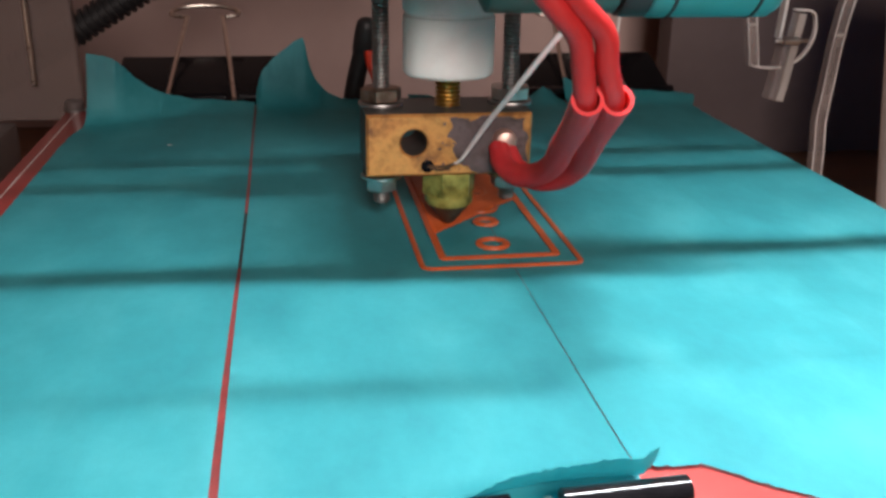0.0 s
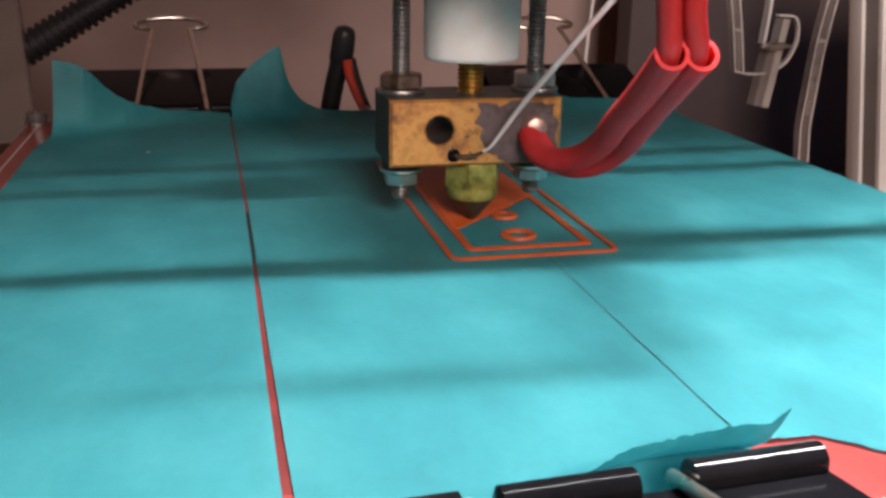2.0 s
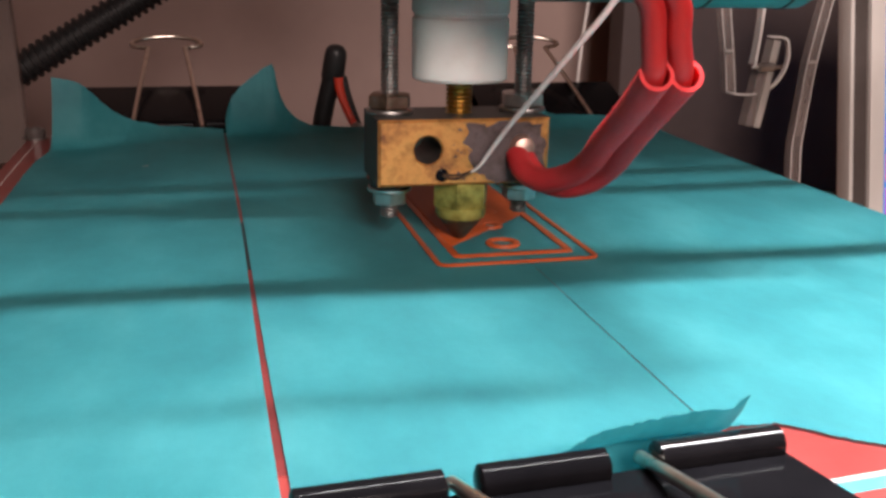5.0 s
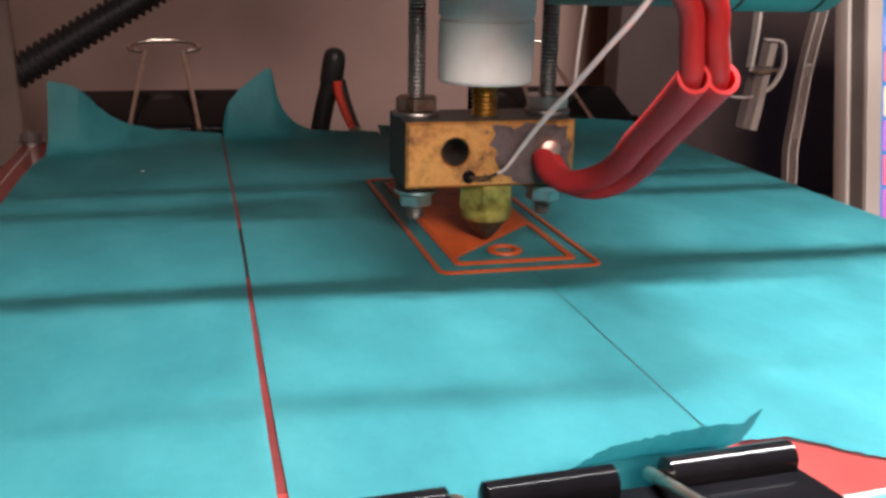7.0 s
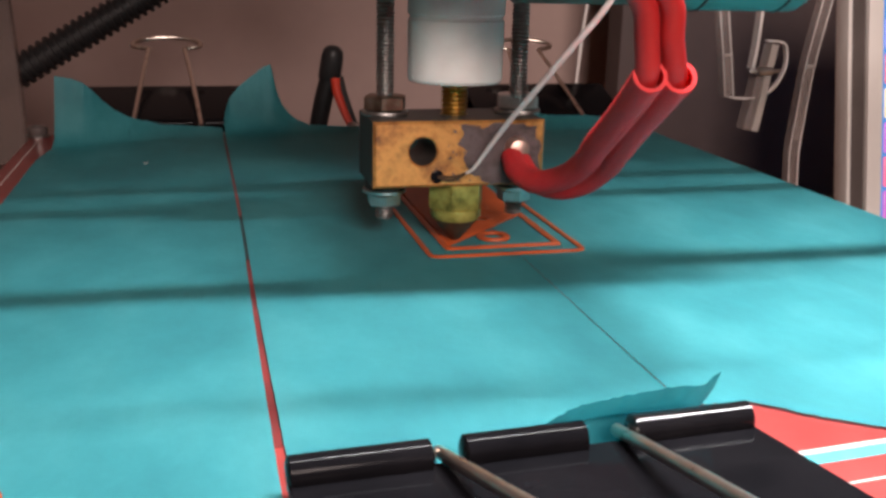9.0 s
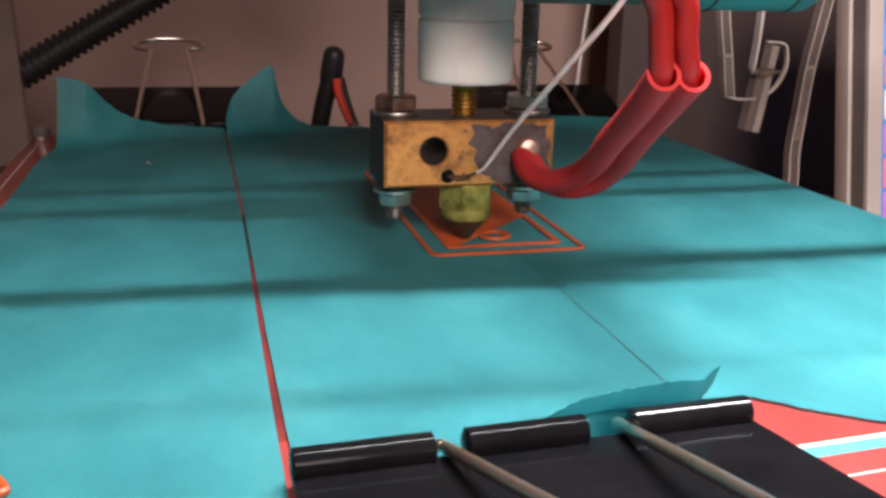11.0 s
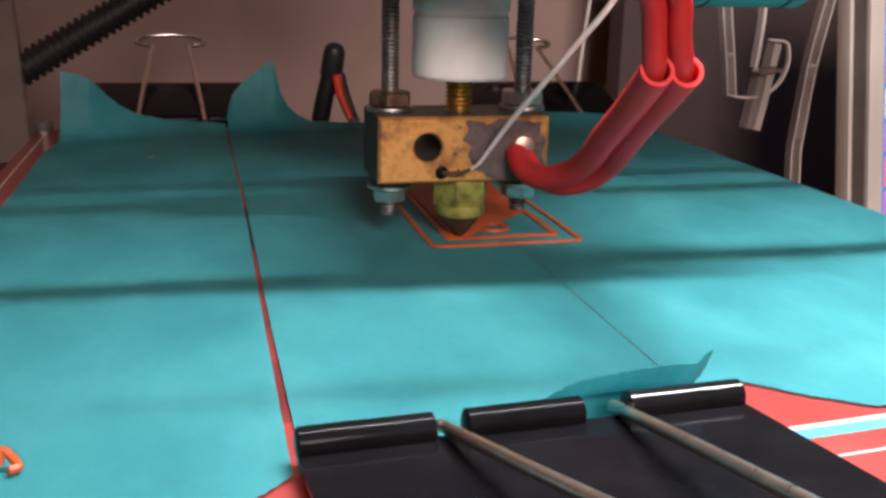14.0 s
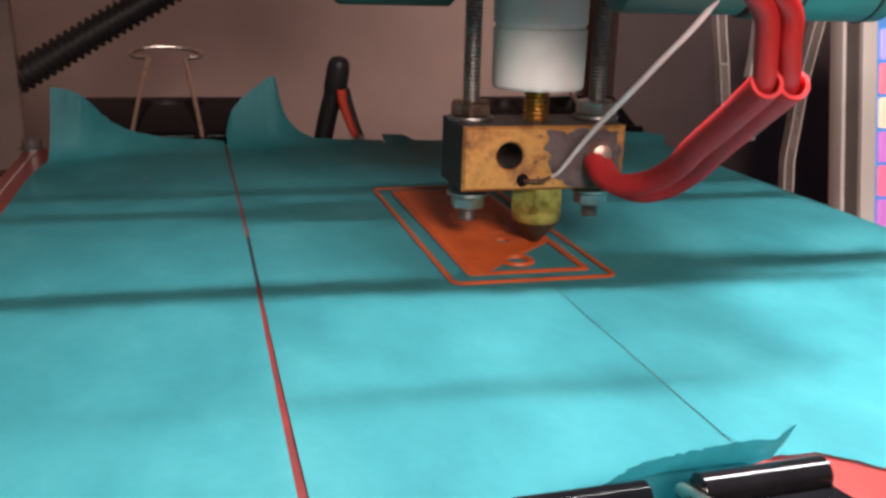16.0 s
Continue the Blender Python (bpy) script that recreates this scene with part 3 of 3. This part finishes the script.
def build_head():
    hd = empty("extruder", "hot end with a scorched brass block and thick red wires", "extruder")
    blk = part("heater_block", heater_block_mesh(-16.5, 14.8, -8.6, 7.0, 12.0, 23.8, -7.6, 18.4, 2.5), [BRASS_FACE, BRASS_DARK], hd, "scorched gold brass block with dark sides")
    # burnt patch of flux round the heater
    rim = [(14.4, 12.6), (13.6, 17), (14.3, 19.5), (12.8, 21), (13.2, 22.6), (9.5, 23.3), (5.0, 23.3), (3.2, 22.4), (1.2, 23.1), (-1.2, 23.3), (-0.4, 21.2), (-1.3, 19.8), (0.2, 18.2), (-0.5, 16.4), (1.2, 14.6), (2.6, 13.6), (4.2, 12.4), (9, 12.3)]
    pts = []
    for k, (x, z) in enumerate(rim):
        x2, z2 = rim[(k + 1) % len(rim)]
        for q in range(5):
            w = q / 5
            px, pz = x + (x2 - x) * w, z + (z2 - z) * w
            d = noise.noise(Vector((px * 1.3, pz * 1.3, 5))) * 0.55
            pts.append((min(px + d, 14.5), min(max(pz + d, 12.2), 23.5)))
    pts = pts[::-1]
    bm = prism(pts, 8.605, 8.68)
    bm.transform(Matrix.Rotation(radians(90), 4, "X"))
    part("burnt_patch", bm, SCORCH, blk, "dark burnt flux stain")
    rnd = random.Random(21)
    bm = bmesh.new()
    for k in range(22):
        cx, cz = -1.0 + rnd.gauss(0, 1.5), rnd.uniform(12.8, 23.0)
        if math.hypot(cx + 7.6, cz - 18.4) < 3.4:
            continue
        r = rnd.uniform(0.1, 0.34)
        prism([(cx + r * rnd.uniform(0.6, 1.3) * math.cos(a * 0.7), -cz + r * rnd.uniform(0.6, 1.3) * math.sin(a * 0.7)) for a in range(9)], -8.64, -8.602, bm)
    bm.transform(Matrix.Rotation(radians(-90), 4, "X"))
    part("burnt_specks", bm, SCORCH, blk, "small dark burnt specks")
    part("sensor_hole", lathe([(1.1, -8.72), (1.25, -8.62), (1.25, -8.3)], axis="y", segs=20), BLACK_CLIP, blk, "dark sensor hole").matrix_local = pose(-5.05 * MM, 0, 13.9 * MM)
    cart = part("heater_end", lathe([(2.3, -8.4), (2.2, -9.5), (1.8, -10.5), (0.8, -10.9)], axis="y", segs=28), COPPER, blk, "shiny pinkish copper heater end")
    cart.matrix_local = pose(9.5 * MM, 0, 18.6 * MM)
    for x, turn in ((-12.9, 12), (12.2, 20)):
        rod = part("threaded_rod", threaded(x, 0, 4.6, 66), STEEL, hd)
        # right nut takes the brighter metal in place of a highlight
        part("nut", hexnut(x, 0, 24.7, 27.4, 7.0, turn), RUSTY if x < 0 else ZINC, rod, "heat-tinted hex nut" if x < 0 else "hex nut in bright zinc for its highlight")
        part("washer", lathe([(4.2, 23.85), (4.3, 24.0), (4.3, 24.5), (4.2, 24.65)], x, 0, 28), STEEL, rod)
        part("nut", hexnut(x, 0, 7.1, 9.5, 5.6, turn + 14), ZINC, rod, "zinc hex nut")
        part("washer", lathe([(3.9, 9.6), (4.0, 9.7), (4.0, 10.2), (3.9, 10.3)], x, 0, 28), ZINC, rod)
        part("spacer", lathe([(3.6, 10.4), (3.7, 10.6), (3.7, 11.95)], x, 0, 24), BRASS_DARK, rod)
    part("barrel", threaded(0, 0, 22.5, 31, 2.5, 0.8), BRASS, hd, "threaded brass barrel")
    part("insulator", lathe([(6.5, 29.6), (8.2, 29.8), (8.6, 30.3), (8.7, 40.6), (8.3, 40.9), (8.3, 41.4), (8.75, 41.7), (8.75, 66)], 0, 0, 48), PTFE, hd, "white plastic insulator")
    nb = bmesh.new()
    lathe([(5.2, 12.0), (5.3, 11.8), (5.3, 7.4), (4.9, 6.9)], 0, 0, 6, nb)
    bmesh.ops.rotate(nb, verts=nb.verts, cent=(0, 0, 0), matrix=Matrix.Rotation(radians(8), 3, "Z"))
    bmesh.ops.translate(nb, verts=nb.verts, vec=(0, NOZZLE_Y, 0))
    nz = part("nozzle", nb, GREEN_BRASS, hd, "greenish brass hex nozzle")
    part("collar", lathe([(4.75, 7.0), (4.7, 5.5), (4.3, 4.9)], 0, NOZZLE_Y, 28), GREEN_BRASS, nz)
    part("tip", lathe([(4.3, 4.95), (3.7, 4.2), (0.95, 0.85), (0.4, 0.45)], 0, NOZZLE_Y, 28), SOOT, nz, "dark burnt nozzle tip")
    # two heater leads in silicone sleeves
    one = [(8.4, -9.6, 17.4), (8.2, -14, 15.6), (9.6, -20, 15.0), (12.0, -26.5, 17.2), (12.6, -33, 20.8), (11.6, -40, 25.0), (10.6, -48, 29.4), (9.2, -56, 33.6), (7.7, -63.5, 37.6)]
    two = [(9.8, -9.4, 16.8), (11.0, -13, 14.2), (14.0, -17, 13.2), (17.2, -21.5, 14.8), (18.2, -28.5, 19.0), (16.6, -37, 23.6), (15.0, -45, 27.9), (13.4, -54, 32.6), (11.9, -63, 37.4)]
    for path, top in ((one, [(8.7, -58.5, 34.9), (7.6, -62.6, 37.6), (6.6, -64, 41.9), (5.4, -65, 46), (1.6, -66, 50), (-7, -66, 60)]), (two, [(12.8, -57.5, 34.5), (11.6, -62, 37.3), (9.8, -64, 42), (8.8, -65, 46.2), (4.8, -66, 50.2), (-4, -66, 60)])):
        ld = part("heater_lead", tube(path, lambda u: 2.0 + 0.15 * u, 20, hollow=1.62), SLEEVE, hd, "red silicone sleeve")
        part("wire", tube(top, 1.55, 16), WIRE_RED, ld)
    sl = part("sensor_lead", tube([(-0.6, -10.2, 14.6), (0.8, -11.4, 15.8), (2.6, -13.5, 19.4), (4.8, -17, 24.4), (7.6, -22.5, 30.6), (10.6, -28.5, 37.4), (13.6, -34.5, 44.2), (17.4, -41, 54)], lambda u: 0.22 + 0.28 * min(1, u * 2.0), 12), SENSOR_SKIN, hd, "thin white sleeved sensor wire")
    for dz in (0.0, 0.55):
        part("bare_wire", tube([(-5.05, -8.4, 13.9), (-3.8, -9.3, 13.5 + dz), (-2.0, -9.8, 13.6 + dz), (0.0, -10.6, 15.0)], 0.22, 8), SOOT, sl, "browned bare sensor wire")
    # out of view; its size is set by the shade it throws
    part("carriage_plate", box(-18, 38, -38, 22, 54, 59, 0.8), SMOKED, hd, "unseen carriage plate over the hot end, shading the bed")
    # wrapped bearings on the rods
    sl = part("bearing_sleeve", lathe([(5.2, 25.3), (6.9, 25.6), (7.3, 26.2), (7.3, 45.6), (6.6, 46.8), (5.2, 47.4)], axis="x", segs=36), TEAL_SLEEVE, hd, "teal wrapped bearing")
    sl.matrix_local = pose(0, -32.1 * MM, 51.4 * MM)
    for xr in (29.0, 42.8):
        part("ring", lathe([(7.25, xr - 0.45), (7.5, xr), (7.25, xr + 0.45)], axis="x", segs=36), BLACK_PLASTIC, sl)
    dk = part("collar", lathe([(5.5, 20.4), (7.0, 21.0), (7.2, 21.8), (7.2, 25.2)], axis="x", segs=36), BLACK_PLASTIC, hd, "black collar")
    dk.matrix_local = pose(0, -32.1 * MM, 51.4 * MM)
    md = part("bearing_sleeve", lathe([(5.4, -0.4), (6.5, 0.2), (6.6, 1.0), (6.6, 20.2), (5.4, 20.3)], axis="x", segs=36), GREEN_DARK, hd, "dark green wrapped bearing")
    md.matrix_local = pose(0, -32.1 * MM, 51.4 * MM)
    lf = part("bearing_sleeve", lathe([(5.8, -37.0), (6.2, -36.4), (6.2, -16.0), (5.8, -15.4)], axis="x", segs=36), GREEN_DARK, hd, "dark green wrapped bearing")
    lf.matrix_local = pose(0, 7.5 * MM, 50.2 * MM)
    return hd


HEAD = build_head()


# ---- frame of the printer and things behind ----
def ribbon(points, width, thick, name, material, parent, label=""):
    """A flat strip whose middle line runs in the x-z plane at a depth y."""
    bm = bmesh.new()
    ps = spline([(x, y, z) for x, y, z in points], 6)
    rows = []
    for i, p in enumerate(ps):
        d = (ps[min(i + 1, len(ps) - 1)] - ps[max(i - 1, 0)]).normalized()
        s = d.cross(Vector((0, 1, 0))).normalized()
        rows.append([bm.verts.new(p + s * a * width / 2 + Vector((0, b * thick / 2, 0))) for a, b in ((-1, -1), (1, -1), (1, 1), (-1, 1))])
    for a, b in zip(rows, rows[1:]):
        for k in range(4):
            bm.faces.new((a[k], a[(k + 1) % 4], b[(k + 1) % 4], b[k]))
    bm.faces.new(rows[0][::-1])
    bm.faces.new(rows[-1])
    return part(name, bm, material, parent, label, smooth=False)


def build_frame():
    br = empty("printer_frame", "clear laser-cut acrylic printer frame with steel guide rods", "printer frame")
    for y, z, r in ((21.4, 52, 2.0), (7.5, 52, 2.2), (-32.1, 52, 2.6), (-63.7, 52, 0.25)):
        rod = part("guide_rod", lathe([(r * 0.9, -170), (r, -169), (r, 169), (r * 0.9, 170)], axis="x", segs=24), STEEL, br, "polished steel rod")
        rod.matrix_local = pose(0, y * MM, z * MM)
    # out of view, added to dim the left part of the wall
    part("wall_shade_plate", box(-240, 20, 27, 33, 85, 225, 0.6), TINTED, br, "unseen plate added to shade the left of the wall")
    Y = 95
    strip = [(124.5, Y, 60), (122.0, Y, 48), (119.8, Y, 36), (117.6, Y, 22), (116.4, Y, 6), (115.8, Y, -4), (116.6, Y, -14), (117.5, Y, -40), (118, Y, -75)]
    strip = [(x + 2.4, y, z) for x, y, z in strip]
    post = [(87.6, Y, 60), (88.6, Y, 42), (91.4, Y, 26), (93.4, Y, 13.8)]
    hook = [(93.2, Y, 13.8), (98, Y, 13.0), (104, Y, 13.4), (109.4, Y, 16.5), (112.2, Y, 22), (112.2, Y, 27), (110.6, Y, 29.8), (105, Y, 30.4)]
    for line, w in ((strip, 3.4), (post, 3.0)):
        ribbon(line, w, 3.2, "frame_edge", ACRYLIC_BODY, br, "clear cut acrylic edge")
        # pale ribbons stand for the light caught along both edges
        for side, th in ((-1, 0.28), (1, 0.36)):
            ribbon([(x + side * (w / 2 - 0.1), y - 1.75, z) for x, y, z in line], th, 0.2, "arris_highlight", EDGE_CLEAR, br)
    # a second clear layer makes these stretches lighter
    ribbon([(x, y - 1.8, z) for x, y, z in ((120.2, Y, 22.6), (119.4, Y, 14), (118.8, Y, 6), (118.2, Y, 0))], 2.9, 0.2, "lighter_stretch", ACRYLIC_BODY, br)
    ribbon([(x, y - 1.8, z) for x, y, z in ((91.5, Y, 25.6), (92.4, Y, 20), (93.2, Y, 14.6))], 2.6, 0.2, "lighter_stretch", ACRYLIC_BODY, br)
    ribbon(hook, 0.6, 1.6, "frame_edge", EDGE_CLEAR, br)
    ribbon([(101.6, Y, 60), (101.8, Y, 42), (101.6, Y, 32), (100.8, Y, 22)], 0.9, 3, "frame_edge", EDGE_CLEAR, br)
    # the tab's shaded and lit faces are drawn in two tones
    ribbon([(102.4, Y - 1, 20), (100.8, Y - 1, 10), (99.8, Y - 1, 3.6)], 2.6, 4, "tab", ACRYLIC_BODY, br, "shaded side of a frosted acrylic tab, drawn grey")
    ribbon([(106.4, Y - 1, 29.4), (105.0, Y - 1, 20), (103.6, Y - 1, 10), (102.4, Y - 1, 3.2)], 2.3, 4.4, "tab", FROST, br, "frosted acrylic tab")
    # pale boxes painted on as glints across the two strips
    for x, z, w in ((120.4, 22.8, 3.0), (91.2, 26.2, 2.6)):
        part("glint_mark", box(x - w / 2, x + w / 2, Y - 2.1, Y - 1.7, z - 0.45, z + 0.45, 0.12), FROST, br)
    for x, z, h in ((119.9, 17.5, 3.4), (119.2, 11.0, 2.0), (118.7, 6.0, 3.0)):
        part("dark_mark", box(x - 0.35, x + 0.35, Y - 1.95, Y - 1.7, z - h / 2, z + h / 2, 0.1), GREY_METAL, br)
    part("bolt", lathe([(0.5, -5.2), (0.6, -5), (0.6, -3), (1.3, -2.8), (1.3, 2.0), (0.6, 2.2), (0.6, 5), (0.5, 5.2)], axis="x", segs=12), ZINC, br, "bright bolt").matrix_local = pose(103.4 * MM, (Y - 4) * MM, 21.6 * MM)

    # clear side plate, through which the hose shows dimly
    bm = prism([(-128.5, 70), (-126.1, 14), (-125.7, -12), (-126.4, -24), (-240, -24), (-240, 70)], -214, -208)
    bm.transform(Matrix.Rotation(radians(90), 4, "X"))
    part("side_plate", bm, SMOKED_CLEAR, br, "smoked clear acrylic side plate", smooth=False)
    # metal rod stands for the line of light on the clear plate
    part("edge_glint_rod", lathe([(0.9, -9.5), (1.0, -9), (1.0, 90)], segs=12), NICKEL, br, "bright rod drawn for the lit plate edge").matrix_local = pose(-141.5 * MM, 204 * MM, 0)
    part("base_block", box(-240, -150, 150, 206, -75, -24, 2), GREY_METAL, br, "dark base")

    hose = empty("corrugated_hose", "black corrugated plastic cable hose running up behind the bed", "cable hose")
    a, b = Vector((-175.0, 221, -20.6)), Vector((-65.6, 221, 45.6))
    n = 42
    part("inner_tube", tube([a, (a + b) / 2 + Vector((0, 0, 0.5)), b], 4.9, 20), BLACK_PLASTIC, hose)
    rib_bm = lathe([(4.7, -0.8), (5.95, -0.7), (6.1, -0.55), (6.1, 0.55), (5.95, 0.7), (4.7, 0.8)], segs=24)
    rib = part("rib", rib_bm, BLACK_PLASTIC, hose)
    path = spline([a, (a + b) / 2 + Vector((0, 0, 0.5)), b], n // 2)
    for i, p in enumerate(path[:-1]):
        ob = rib if i == 0 else rib.copy()
        if i:
            scene.collection.objects.link(ob)
        ob.matrix_local = Matrix.Translation(p * MM) @ (path[i + 1] - p).to_track_quat("Z", "Y").to_matrix().to_4x4()
    cord = part("hanging_cord", tube([(92, 200, 62), (89.5, 200, 40), (87, 199, 20), (85, 198, -10), (84, 198, -75)], 0.7, 8), WHITE_CORD)
    tagged(cord, "thin white cord hanging behind the bed", "cord")

    mon = empty("laptop_screen", "lit screen in a pale bezel beside the printer", "screen")
    part("back_edge", box(0, 1.7, 0, 9, -75, 62, 0.4), BEZEL, mon)
    part("dark_side", box(1.8, 8.4, 1, 10, -75, 62, 0.4), GREY_METAL, mon)
    part("bezel", box(8.5, 15.2, -1, 10, -75, 62, 0.6), BEZEL, mon)
    scr = part("display", box(15.3, 90, 0.2, 9, -70, 58, 0.2), glowing("screen_blue", (0.1, 0.3, 0.7), 0.45), mon)
    cols = [(0.42, 0.38, 0.85), (0.85, 0.22, 0.3), (0.85, 0.68, 0.5), (0.6, 0.2, 0.6), (0.85, 0.18, 0.32), (0.55, 0.18, 0.55), (0.4, 0.4, 0.85)]
    for k, c in enumerate(cols):
        part("icon", box(16.6, 28.6, -0.5, 0.1, 22 - 14 * k, 34.4 - 14 * k, 1.2, segs=3), glowing("icon_glow", c, 0.7), scr)
    mon.matrix_world = pose(192.2 * MM, 169.5 * MM, 0, -12, 0, -3)


build_frame()


# ---- what moves ----
def motions():
    n = 160
    ts = [k / 10 for k in range(n + 1)]
    bed_rows = [(t, pose(0, bed_y(t) * MM, 0)) for t in ts]
    for ob in BED:
        walk(ob, bed_rows)
    for ob, home in holder:
        walk(ob, [(t, m @ home) for t, m in bed_rows])
    walk(HEAD, [(t, pose(head_x(t) * MM, 0, 0)) for t in ts])
    # each strand of plastic comes up flush as the nozzle lays it
    best = -99.0
    laid = []
    for t in ts:
        best = max(best, head_x(t) + bed_y(t))
        laid.append(best)
    for c, ob in STRANDS:
        when = next((t for t, b in zip(ts, laid) if b + 4.0 >= c), None)
        if when is None:
            walk(ob, [(0.0, pose(0, 0, -1.1 * MM)), (16.0, pose(0, 0, -1.1 * MM))])
        elif when < 0.15:
            walk(ob, [(0.0, pose(0, 0, 0)), (16.0, pose(0, 0, 0))])
        else:
            rows = [(0.0, pose(0, 0, -1.1 * MM)), (when - 0.1, pose(0, 0, -1.1 * MM)), (when, pose(0, 0, 0)), (16.0, pose(0, 0, 0))]
            walk(ob, rows if when < 15.95 else rows[:3])


motions()
